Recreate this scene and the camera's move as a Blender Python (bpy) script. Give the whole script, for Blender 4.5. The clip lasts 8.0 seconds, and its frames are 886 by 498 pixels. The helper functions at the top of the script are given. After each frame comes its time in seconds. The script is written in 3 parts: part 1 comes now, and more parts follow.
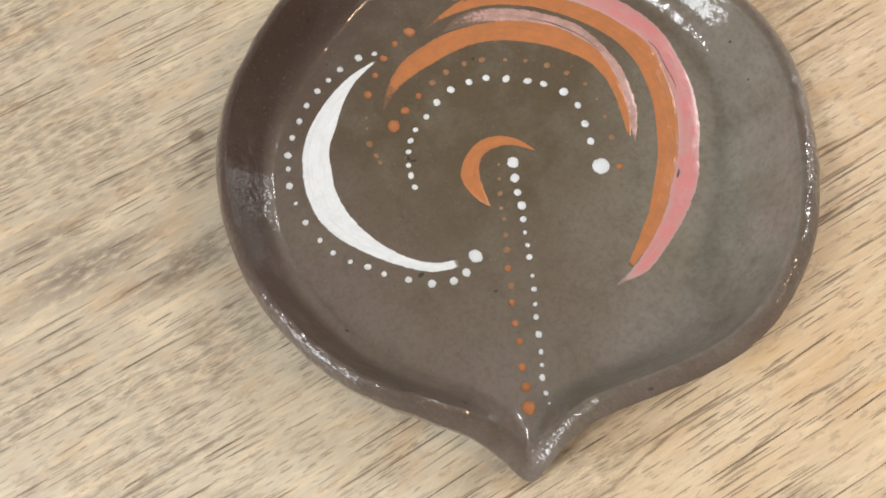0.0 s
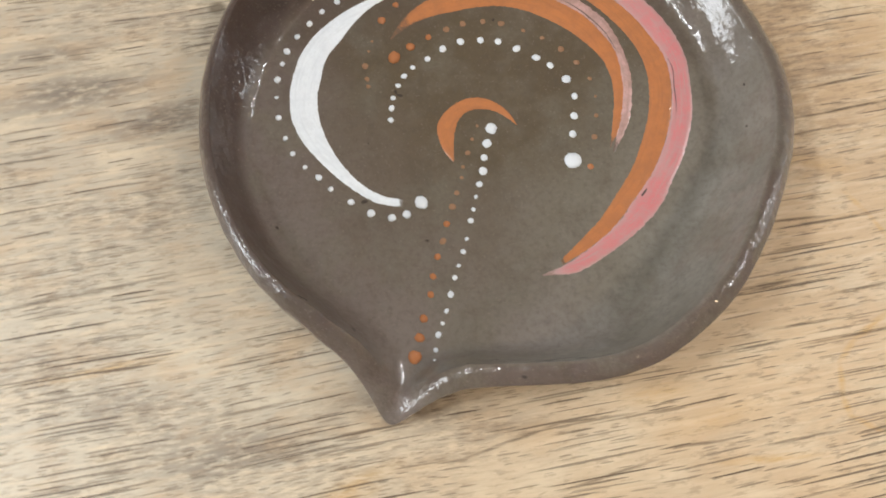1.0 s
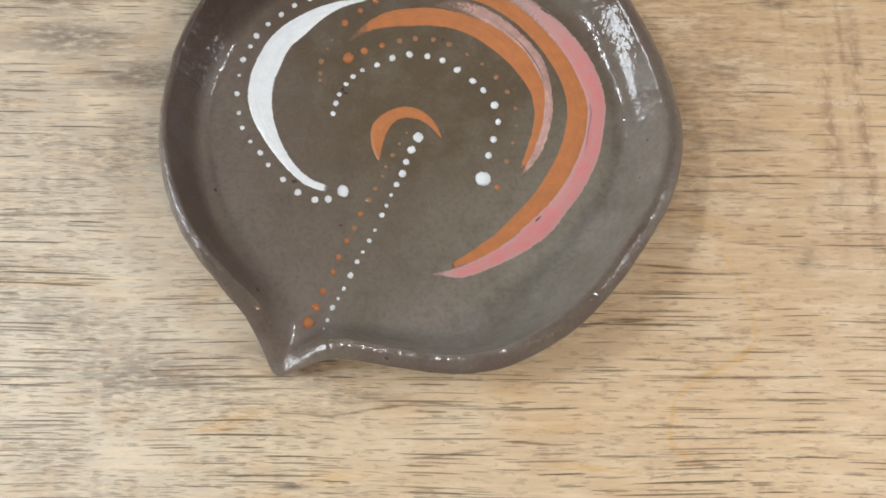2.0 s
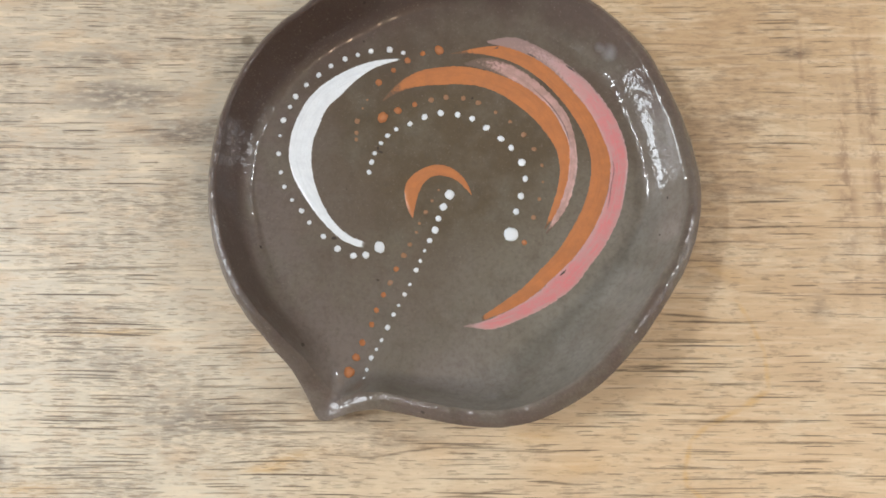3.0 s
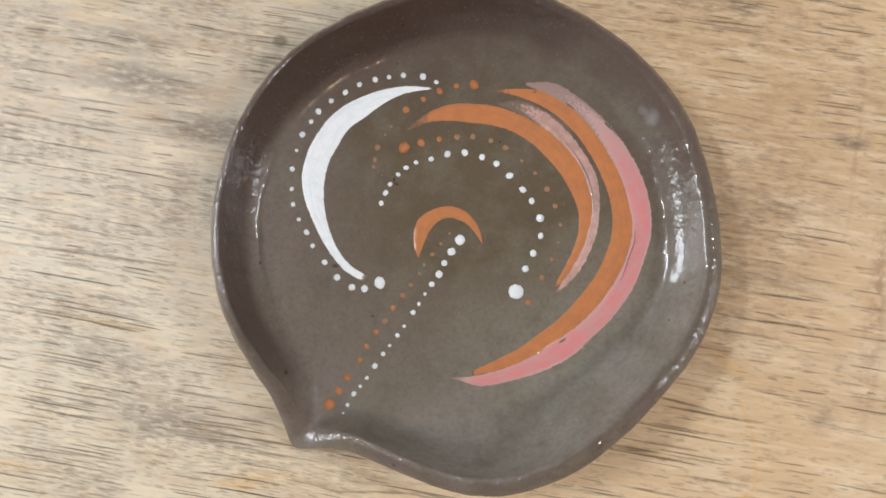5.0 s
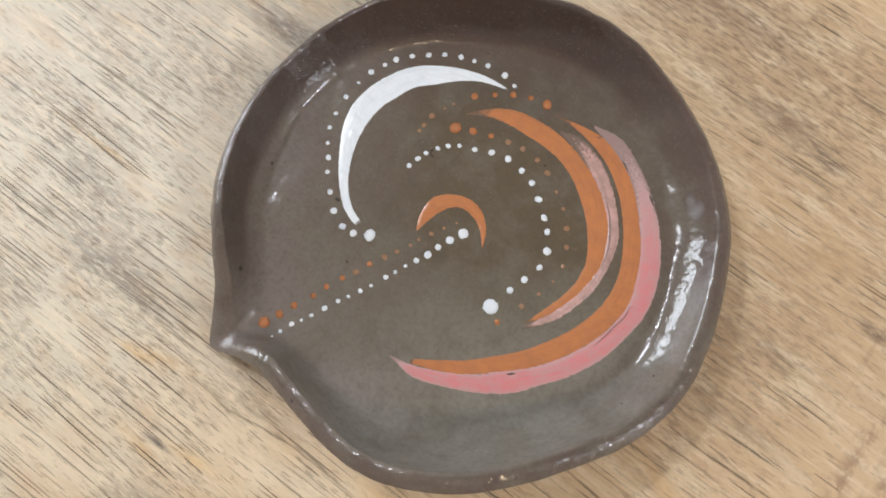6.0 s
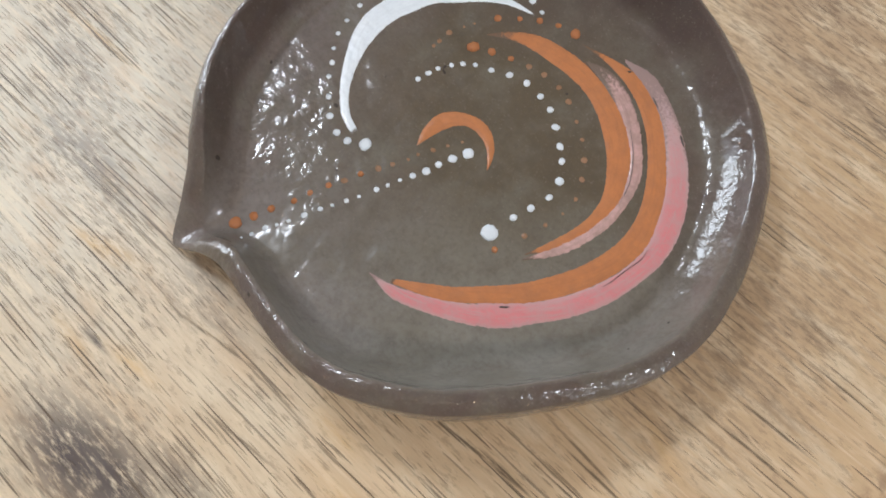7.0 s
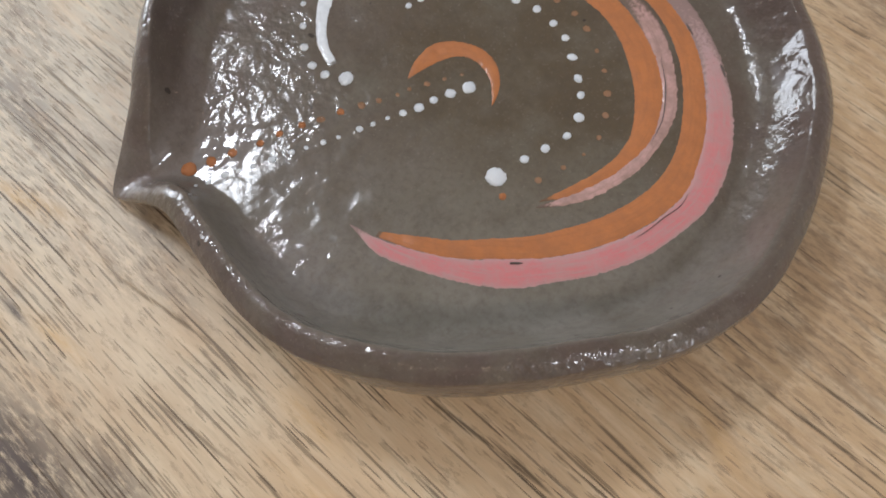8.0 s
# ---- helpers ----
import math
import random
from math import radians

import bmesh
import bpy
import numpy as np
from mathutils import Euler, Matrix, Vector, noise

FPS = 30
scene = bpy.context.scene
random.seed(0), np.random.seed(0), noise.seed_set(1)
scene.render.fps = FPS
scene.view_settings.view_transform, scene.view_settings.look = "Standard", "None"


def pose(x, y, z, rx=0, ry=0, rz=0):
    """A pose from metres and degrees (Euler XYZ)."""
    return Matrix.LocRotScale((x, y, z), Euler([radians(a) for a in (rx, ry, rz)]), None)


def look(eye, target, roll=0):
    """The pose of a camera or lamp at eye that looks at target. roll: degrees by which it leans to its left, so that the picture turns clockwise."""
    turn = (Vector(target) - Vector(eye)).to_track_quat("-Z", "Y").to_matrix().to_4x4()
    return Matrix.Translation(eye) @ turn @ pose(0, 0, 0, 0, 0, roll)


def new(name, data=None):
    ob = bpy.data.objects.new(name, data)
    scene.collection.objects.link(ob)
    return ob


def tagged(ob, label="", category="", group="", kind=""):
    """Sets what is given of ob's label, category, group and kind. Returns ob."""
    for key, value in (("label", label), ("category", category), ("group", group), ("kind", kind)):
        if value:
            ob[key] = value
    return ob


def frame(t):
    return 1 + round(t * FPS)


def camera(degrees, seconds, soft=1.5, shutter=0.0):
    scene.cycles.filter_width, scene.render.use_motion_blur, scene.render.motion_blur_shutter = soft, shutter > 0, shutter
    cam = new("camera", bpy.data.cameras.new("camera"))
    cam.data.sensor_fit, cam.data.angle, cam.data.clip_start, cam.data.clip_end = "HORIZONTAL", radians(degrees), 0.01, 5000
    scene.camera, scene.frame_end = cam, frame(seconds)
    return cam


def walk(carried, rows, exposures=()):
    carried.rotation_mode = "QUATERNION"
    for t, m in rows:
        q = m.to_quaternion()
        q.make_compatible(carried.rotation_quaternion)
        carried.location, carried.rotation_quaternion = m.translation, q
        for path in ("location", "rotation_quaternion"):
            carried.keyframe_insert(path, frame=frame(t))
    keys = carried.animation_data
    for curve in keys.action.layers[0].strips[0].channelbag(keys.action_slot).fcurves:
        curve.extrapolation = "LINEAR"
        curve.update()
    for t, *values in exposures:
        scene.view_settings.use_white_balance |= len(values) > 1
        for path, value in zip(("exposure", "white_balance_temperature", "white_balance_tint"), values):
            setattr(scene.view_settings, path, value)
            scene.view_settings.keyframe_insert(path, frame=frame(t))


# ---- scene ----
cam = camera(56.93, 8.0, soft=1.75, shutter=0.2)
PATH = [
    (0, -0.04737, -0.05247, 0.15672, 19.280, 0.891, -30.866),
    (0.3, -0.04417, -0.05612, 0.15732, 18.187, 0.705, -24.887),
    (0.5, -0.04038, -0.05824, 0.15855, 17.826, 0.198, -20.693),
    (0.7, -0.03553, -0.06129, 0.15806, 17.962, -0.034, -16.604),
    (1, -0.02625, -0.06759, 0.15734, 17.572, -0.783, -10.895),
    (1.3, -0.01560, -0.06912, 0.16108, 16.130, -1.031, -6.143),
    (1.5, -0.00932, -0.07181, 0.16703, 16.492, -1.479, -3.715),
    (1.7, -0.00340, -0.07040, 0.17259, 15.484, -1.542, -1.820),
    (2, 0.00168, -0.06840, 0.18229, 14.165, -1.213, 0.250),
    (2.2, 0.00161, -0.06408, 0.18690, 13.852, -0.683, 1.120),
    (3.3, -0.00114, -0.03889, 0.20280, 8.231, 0.558, -0.151),
    (3.5, -0.00144, -0.03373, 0.20417, 6.880, 0.627, -0.403),
    (4, -0.00169, -0.02263, 0.20488, 5.904, 1.051, -0.685),
    (4.2, -0.00236, -0.01649, 0.20513, 5.265, 1.353, -0.407),
    (5.3, 0.01014, -0.02257, 0.19455, 6.955, 1.381, 16.715),
    (5.4, 0.01191, -0.02533, 0.19496, 7.486, 0.894, 19.451),
    (5.5, 0.01382, -0.02779, 0.19302, 7.916, 0.319, 22.619),
    (5.7, 0.01836, -0.03359, 0.19016, 9.547, -0.501, 28.908),
    (6, 0.02250, -0.03989, 0.18614, 13.798, -0.782, 36.905),
    (6.2, 0.02799, -0.04498, 0.18088, 16.133, -0.463, 39.727),
    (6.5, 0.03640, -0.05205, 0.17030, 18.942, -0.865, 42.853),
    (6.7, 0.04210, -0.05510, 0.16479, 20.396, -0.462, 43.810),
    (7, 0.04910, -0.05922, 0.15492, 21.269, -0.626, 43.688),
    (7.3, 0.05344, -0.05989, 0.14659, 22.862, -0.034, 42.508),
    (7.5, 0.05286, -0.05915, 0.14003, 23.326, -0.279, 42.330),
    (7.7, 0.05309, -0.05997, 0.13250, 24.081, -0.308, 42.082),
    (8, 0.05181, -0.06199, 0.12250, 24.235, -0.676, 43.051),
]
EXPOSURES = [(0.0, -0.50, 6950, 13), (2.0, -0.61, 6600, 12), (4.0, -0.58, 6600, 13), (6.0, -0.58, 6470, 13), (7.0, -0.66, 6250, 12.5), (8.0, -0.92, 6430, 15)]
walk(cam, [(t, pose(x, y, z, rx, ry, rz)) for t, x, y, z, rx, ry, rz in PATH], EXPOSURES)

# ---- world and lights ----
world = bpy.data.worlds.new("world")
scene.world = world
world.use_nodes = True
sky = world.node_tree.nodes.new("ShaderNodeTexSky")
sky.sky_type, sky.sun_disc = "NISHITA", False
sky.sun_elevation, sky.sun_rotation = radians(35), radians(290)
world.node_tree.links.new(sky.outputs[0], world.node_tree.nodes["Background"].inputs[0])
world.node_tree.nodes["Background"].inputs[1].default_value = 0.08


def window_light(name, eye, target, width, height, watts, color):
    lamp = bpy.data.lights.new(name, "AREA")
    lamp.shape, lamp.size, lamp.size_y, lamp.energy, lamp.color = "RECTANGLE", width, height, watts, color
    ob = new(name, lamp)
    ob.matrix_world = look(eye, target)
    return ob


WEST_X, EAST_X, SOUTH_Y, NORTH_Y, FLOOR_Z, CEIL_Z = -3.0, 2.6, -2.4, 2.4, -0.75, 1.85
WEST_WIN = (-0.66, 0.56, 0.16, 1.10)      # y from, y to, z from, z to
EAST_WIN = (-0.10, 0.20, 0.40, 0.85)
PANELS = [(-1.34, 0.10, 0.50, 0.26, 36), (1.95, 0.25, 0.42, 0.42, 42)]  # x, y, length, width of the ceiling lights, and their power
for px, py, length, width, watts in PANELS:
    window_light("panel_light", (px, py, CEIL_Z - 0.045), (px, py, 0), width - 0.04, length - 0.04, watts, (0.86, 0.94, 1.0))
window_light("west_daylight", (WEST_X - 0.10, -0.05, 0.63), (0, -0.05, 0.63), 1.18, 0.90, 92, (0.84, 0.93, 1.0))
window_light("east_daylight", (EAST_X + 0.10, 0.05, 0.625), (0, 0.05, 0.625), 0.28, 0.43, 8, (0.86, 0.93, 1.0))

# ---- small node and mesh helpers ----
MM = 0.001


def material(name):
    m = bpy.data.materials.new(name)
    m.use_nodes = True
    return m, m.node_tree, m.node_tree.nodes["Principled BSDF"]


def put(tree, kind, inputs=(), operation="", data_type="", blend_type="", vector_type="", attribute_name=""):
    node = tree.nodes.new(kind)
    if operation:
        node.operation = operation
    if data_type:
        node.data_type = data_type
    if blend_type:
        node.blend_type = blend_type
    if vector_type:
        node.vector_type = vector_type
    if attribute_name:
        node.attribute_name = attribute_name
    for slot, value in dict(inputs).items():
        if isinstance(value, bpy.types.NodeSocket):
            tree.links.new(value, node.inputs[slot])
        else:
            node.inputs[slot].default_value = value
    return node


def stretched(tree, place, sx, sy, sz, shift=(0, 0, 0), turn=0.0):
    return put(tree, "ShaderNodeMapping", {"Vector": place, "Location": shift, "Scale": (sx, sy, sz), "Rotation": (0, 0, turn)}).outputs[0]


def cloud(tree, place, scale=1.0, detail=3.0, rough=0.5, twist=0.0):
    return put(tree, "ShaderNodeTexNoise", {"Vector": place, "Scale": scale, "Detail": detail, "Roughness": rough, "Distortion": twist}).outputs[0]


def band(tree, value, low, high, a=0.0, b=1.0):
    return put(tree, "ShaderNodeMapRange", {"Value": value, "From Min": low, "From Max": high, "To Min": a, "To Max": b}).outputs[0]


def times(tree, a, b, operation="MULTIPLY"):
    return put(tree, "ShaderNodeMath", {0: a, 1: b}, operation=operation).outputs[0]


def blend(tree, factor, a, b, way="MIX"):
    return put(tree, "ShaderNodeMix", {0: factor, 6: a, 7: b}, data_type="RGBA", blend_type=way).outputs[2]


def bump(tree, shader, height, strength, distance, before=None):
    inputs = {"Height": height, "Strength": strength, "Distance": distance}
    if before:
        inputs["Normal"] = before
    node = put(tree, "ShaderNodeBump", inputs)
    tree.links.new(node.outputs[0], shader.inputs["Normal"])
    return node.outputs[0]


def part(name, bm, mat, parent, label="", smooth=True):
    """Links a bmesh as one mesh object under a thing or a part."""
    mesh = bpy.data.meshes.new(name)
    bmesh.ops.recalc_face_normals(bm, faces=bm.faces)
    bm.to_mesh(mesh)
    bm.free()
    for poly in mesh.polygons:
        poly.use_smooth = smooth
    mesh.materials.append(mat)
    ob = new(name, mesh)
    ob.parent = parent
    return tagged(ob, label)


def block(size, at=(0, 0, 0), bevel=0.0):
    bm = bmesh.new()
    bmesh.ops.create_cube(bm, size=1.0)
    bmesh.ops.scale(bm, vec=size, verts=bm.verts)
    bmesh.ops.translate(bm, vec=at, verts=bm.verts)
    if bevel:
        bmesh.ops.bevel(bm, geom=bm.edges[:], offset=bevel, segments=3, affect="EDGES", profile=0.5)
    return bm


def merge(*parts):
    whole = bmesh.new()
    for bm in parts:
        mesh = bpy.data.meshes.new("piece")
        bm.to_mesh(mesh)
        bm.free()
        whole.from_mesh(mesh)
        bpy.data.meshes.remove(mesh)
    return whole


# ---- materials ----
def wood_material():
    m, tree, shader = material("worn_oak")
    place = put(tree, "ShaderNodeTexCoord").outputs["Object"]
    wobble = cloud(tree, stretched(tree, place, 9, 26, 1), 1.0, 2.0)
    wave = put(tree, "ShaderNodeVectorMath", {0: put(tree, "ShaderNodeCombineXYZ", {1: times(tree, wobble, 0.005)}).outputs[0], 1: place}, operation="ADD").outputs[0]

    def grain(sx, sy, shift, detail=2.0, rough=0.55):
        return cloud(tree, stretched(tree, wave, sx, sy, 1, shift), 1.0, detail, rough)

    tone = grain(7, 150, (0, 0, 0), 4.0, 0.6)
    color = blend(tree, band(tree, tone, 0.34, 0.66), (0.60, 0.425, 0.25, 1), (0.525, 0.355, 0.20, 1))
    broad = cloud(tree, stretched(tree, place, 12, 30, 1, (3, 1, 0)), 1.0, 3.0)
    color = blend(tree, band(tree, broad, 0.4, 0.65, 0.0, 0.6), color, (0.575, 0.42, 0.26, 1))
    # one half of the board is weathered paler and greyer, with the light's fall-off painted in
    axes = put(tree, "ShaderNodeSeparateXYZ", {0: place})
    faded = times(tree, axes.outputs[0], times(tree, cloud(tree, stretched(tree, place, 14, 30, 1, (2, 6, 0)), 1.0, 4.0, 0.6), 0.16), "ADD")
    faded = band(tree, faded, 0.025, 0.125, 0.88, 0.0)
    northward = times(tree, axes.outputs[1], times(tree, broad, 0.12), "ADD")
    color = blend(tree, faded, color, blend(tree, band(tree, northward, 0.015, 0.08), (0.61, 0.56, 0.45, 1), (0.49, 0.43, 0.34, 1)))
    pale_front = times(tree, axes.outputs[1], times(tree, broad, 0.05), "ADD")
    color = blend(tree, times(tree, band(tree, pale_front, 0.01, -0.03, 0.0, 0.55), band(tree, faded, 0.0, 0.8, 1.0, 0.2)), color, (0.68, 0.515, 0.335, 1))
    # cream, tan and rusty clouding
    warm = cloud(tree, stretched(tree, place, 55, 130, 1, (4, 4, 0)), 1.0, 4.0, 0.65)
    color = blend(tree, band(tree, warm, 0.5, 0.66, 0.0, 0.55), color, (0.55, 0.38, 0.225, 1))
    color = blend(tree, band(tree, warm, 0.48, 0.34, 0.0, 0.55), color, (0.72, 0.60, 0.43, 1))
    # pale raised fibres and thin brown ones
    color = blend(tree, band(tree, grain(45, 600, (2, 2, 0), 3.0), 0.5, 0.68, 0.0, 0.55), color, (0.74, 0.60, 0.42, 1))
    fibre = grain(170, 2100, (0, 0, 0), 3.0, 0.65)
    color = blend(tree, band(tree, fibre, 0.5, 0.7, 0.0, 0.3), color, (0.38, 0.27, 0.17, 1))
    blotch = cloud(tree, stretched(tree, place, 210, 700, 1, (6, 1, 0)), 1.0, 4.0, 0.7)
    color = blend(tree, times(tree, band(tree, blotch, 0.55, 0.63, 0.0, 0.6), band(tree, faded, 0.0, 0.5, 0.9, 0.7)), color, (0.34, 0.235, 0.145, 1))
    # weathered grey mottling
    mottle = grain(230, 950, (0, 5, 0), 4.0, 0.7)
    worn = cloud(tree, stretched(tree, place, 22, 50, 1, (7.3, 2.2, 0)), 1.0, 3.0, 0.6)
    grey = times(tree, band(tree, worn, 0.45, 0.62, 0.0, 0.6), band(tree, mottle, 0.43, 0.58))
    grey = times(tree, grey, times(tree, band(tree, faded, 0.0, 0.6, 0.3, 1.0), band(tree, axes.outputs[1], -0.05, 0.01, 0.75, 1.0)))
    color = blend(tree, grey, color, (0.26, 0.20, 0.145, 1))

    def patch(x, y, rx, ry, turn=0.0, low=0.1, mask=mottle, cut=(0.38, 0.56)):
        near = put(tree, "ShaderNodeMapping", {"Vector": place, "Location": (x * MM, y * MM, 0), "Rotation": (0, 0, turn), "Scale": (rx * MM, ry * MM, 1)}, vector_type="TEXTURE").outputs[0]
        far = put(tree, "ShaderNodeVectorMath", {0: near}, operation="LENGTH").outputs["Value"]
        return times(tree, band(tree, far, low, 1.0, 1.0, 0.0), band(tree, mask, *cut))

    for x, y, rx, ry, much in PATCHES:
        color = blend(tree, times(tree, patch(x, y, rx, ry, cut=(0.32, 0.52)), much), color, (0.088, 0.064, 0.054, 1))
    for x, y, rx, ry, much in BROWN_ZONES:
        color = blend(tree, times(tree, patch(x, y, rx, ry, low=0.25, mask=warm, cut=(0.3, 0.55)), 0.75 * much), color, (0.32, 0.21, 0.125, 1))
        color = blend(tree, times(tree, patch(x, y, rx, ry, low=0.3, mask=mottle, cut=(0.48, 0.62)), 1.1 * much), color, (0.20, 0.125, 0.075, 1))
    for x, y, rx, ry, turn, much in STAINS:
        color = blend(tree, times(tree, patch(x, y, rx, ry, turn, cut=(0.25, 0.6)), much), color, (0.60, 0.36, 0.13, 1))
    # marks across the grain
    cross = cloud(tree, stretched(tree, place, 300, 200, 1, (0, 3, 0)), 1.0, 4.0, 0.7)
    for x, y, rx, ry, much in SCRATCHES:
        color = blend(tree, times(tree, patch(x, y, rx, ry, mask=cross, cut=(0.41, 0.55)), much), color, (0.25, 0.14, 0.08, 1))
    # open pores and long grain lines
    def dashes(sx, sy, shift, keep, size):
        """Separate lens-shaped pores, one in some of the cells of a stretched net."""
        node = tree.nodes.new("ShaderNodeTexVoronoi")
        node.voronoi_dimensions = "2D"
        node.inputs["Scale"].default_value = 1.0
        tree.links.new(stretched(tree, wave, sx, sy, 1, shift), node.inputs["Vector"])
        lot = put(tree, "ShaderNodeSeparateColor", {0: node.outputs["Color"]})
        reach = band(tree, lot.outputs[1], 0.0, 1.0, 0.45 * size, size)
        ragged = times(tree, node.outputs["Distance"], times(tree, times(tree, rough_edge, 0.5, "SUBTRACT"), 0.5 * size), "ADD")
        fall = band(tree, times(tree, ragged, reach, "DIVIDE"), 0.72, 1.0, 1.0, 0.0)
        there = band(tree, times(tree, lot.outputs[0], keep, "SUBTRACT"), -0.02, 0.02, 1.0, 0.0)
        return times(tree, times(tree, fall, there), band(tree, lot.outputs[2], 0.0, 1.0, 0.45, 1.0))

    rough_edge = cloud(tree, stretched(tree, wave, 500, 3200, 1, (3, 3, 0)), 1.0, 2.0, 0.6)
    rows = band(tree, cloud(tree, stretched(tree, place, 18, 60, 1, (5, 5, 0)), 1.0, 2.0), 0.38, 0.62)
    plain = band(tree, faded, 0.0, 0.6, 1.0, 0.0)
    west = band(tree, faded, 0.0, 0.5)
    south = band(tree, axes.outputs[1], 0.0, -0.045, 0.1, 0.65)
    long_line = dashes(36, 1250, (1, 8, 0), times(tree, band(tree, plain, 0.0, 1.0, 0.05, 0.08), times(tree, south, 0.17), "ADD"), 0.29)
    line = dashes(52, 1250, (9, 3, 0), times(tree, band(tree, rows, 0.0, 1.0, 0.05, 0.22), band(tree, west, 0.0, 1.0, 0.7, 1.0)), 0.29)
    short = dashes(95, 1700, (4, 2, 0), times(tree, band(tree, rows, 0.0, 1.0, 0.05, 0.24), band(tree, west, 0.0, 1.0, 0.8, 1.7)), 0.36)
    speck = dashes(260, 2200, (7, 5, 0), times(tree, band(tree, worn, 0.42, 0.58, 0.04, 0.55), band(tree, west, 0.0, 1.0, 0.35, 1.0)), 0.45)
    crack = dashes(20, 1300, (5, 2, 0), times(tree, south, band(tree, rows, 0.0, 1.0, 0.4, 0.75)), 0.3)
    lines = put(tree, "ShaderNodeMath", {0: long_line, 1: line}, operation="MAXIMUM").outputs[0]
    lines = put(tree, "ShaderNodeMath", {0: lines, 1: crack}, operation="MAXIMUM").outputs[0]
    lines = put(tree, "ShaderNodeMath", {0: lines, 1: times(tree, short, band(tree, west, 0.0, 1.0, 0.75, 0.55))}, operation="MAXIMUM").outputs[0]
    lines = put(tree, "ShaderNodeMath", {0: lines, 1: times(tree, speck, 0.52)}, operation="MAXIMUM").outputs[0]
    for x, y, reach, turn, much in LINES:
        streak = times(tree, patch(x, y, reach, 0.42, turn, low=0.35, mask=fibre, cut=(0.32, 0.52)), much)
        lines = put(tree, "ShaderNodeMath", {0: lines, 1: streak}, operation="MAXIMUM").outputs[0]
    color = blend(tree, times(tree, lines, 0.9), color, (0.10, 0.062, 0.036, 1))
    # the knot
    knot = patch(-53.4, 45.3, 2.4, 2.0, low=0.5, mask=wobble, cut=(0.0, 0.1))
    color = blend(tree, times(tree, knot, 0.75), color, (0.14, 0.10, 0.06, 1))
    tree.links.new(color, shader.inputs["Base Color"])
    shader.inputs["Roughness"].default_value = 0.42
    shader.inputs["Specular IOR Level"].default_value = 0.5
    first = bump(tree, shader, lines, 0.6, -0.0003)
    bump(tree, shader, fibre, 0.3, 0.0002, first)
    return m


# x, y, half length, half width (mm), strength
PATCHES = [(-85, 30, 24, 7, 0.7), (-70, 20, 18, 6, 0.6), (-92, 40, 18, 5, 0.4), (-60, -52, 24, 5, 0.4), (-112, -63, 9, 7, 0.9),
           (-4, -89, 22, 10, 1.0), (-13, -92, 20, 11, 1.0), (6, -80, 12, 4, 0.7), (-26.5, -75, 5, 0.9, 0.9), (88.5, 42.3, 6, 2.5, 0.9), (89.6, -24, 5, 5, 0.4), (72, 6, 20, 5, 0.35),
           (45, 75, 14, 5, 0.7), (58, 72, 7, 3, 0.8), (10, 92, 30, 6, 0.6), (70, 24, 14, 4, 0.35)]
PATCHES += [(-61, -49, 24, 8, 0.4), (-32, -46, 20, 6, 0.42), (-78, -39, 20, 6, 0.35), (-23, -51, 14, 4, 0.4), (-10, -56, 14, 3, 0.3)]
# the same, for browner zones of the wood
BROWN_ZONES = [(38, 84, 62, 30, 0.62), (66, 18, 26, 30, 0.5), (20, 98, 60, 20, 0.4), (78, 52, 40, 22, 0.25), (60, -6, 20, 12, 0.3)]
# x, y, half length, half width (mm), turn, strength
STAINS = [(-40, -61, 13, 2.0, 0.25, 0.55), (-84, -31, 18, 1.4, 0.03, 0.7), (-100, -68, 18, 2.5, 0.05, 0.5), 
          (66, -15, 10, 2.0, -0.4, 0.4), (-18, -73, 10, 2.2, 0.1, 0.6), (-42, -63, 9, 1.6, 0.1, 0.6), (30, -62, 16, 3.0, 0.1, 0.35), (20, -55, 10, 2.5, 0.0, 0.5), (-30, -78, 10, 2.0, -0.1, 0.5)]
# a thin tide mark where something wet once stood
STAINS += [(71.1, -24.6, 3.6, 0.9, -1.01, 0.60), (74.2, -30.9, 5.5, 0.8, -1.18, 0.68), (76.0, -39.4, 5.8, 0.9, -1.52, 0.75), (72.9, -46.1, 5.2, 1.3, -2.56, 1.00), (65.5, -50.3, 5.6, 1.0, -2.69, 0.90),
           (59.2, -54.0, 4.0, 0.9, -2.47, 0.83), (56.1, -59.3, 4.5, 0.9, -1.82, 0.83), (55.4, -64.5, 2.6, 1.0, -1.46, 0.90), (58.5, -68.6, 4.9, 0.8, -0.68, 0.75), (38, -71, 12, 1.0, -0.1, 0.90)]
SCRATCHES = [(99, 8, 3.2, 40, 0.6), (107, 10, 2.6, 55, 0.65), (104, 30, 1.2, 30, 0.5), (90, 40, 1.0, 22, 0.4)]
# dark grain lines: x, y, half length (mm), turn, strength
LINES = [(77.7, 2.6, 13.1, 0.029, 0.9), (78.5, -3.8, 17.9, 0.024, 1.0), (64.0, -27.6, 13.5, -0.019, 0.9), (48.1, -38.4, 7.9, -0.007, 0.9),
         (42.4, -49.9, 7.9, 0.024, 0.8), (69.9, -51.3, 23.2, 0.007, 0.9), (83.5, -56.2, 16.9, -0.001, 0.8), (82.6, -63.1, 19.7, 0.002, 0.9),
         (45.4, -68.5, 11.9, -0.005, 0.8), (77.5, 17.8, 18.2, 0.027, 0.5), (66.4, -42.6, 9.7, 0.010, 0.8), (52.7, -47.4, 8.8, -0.024, 0.8)]
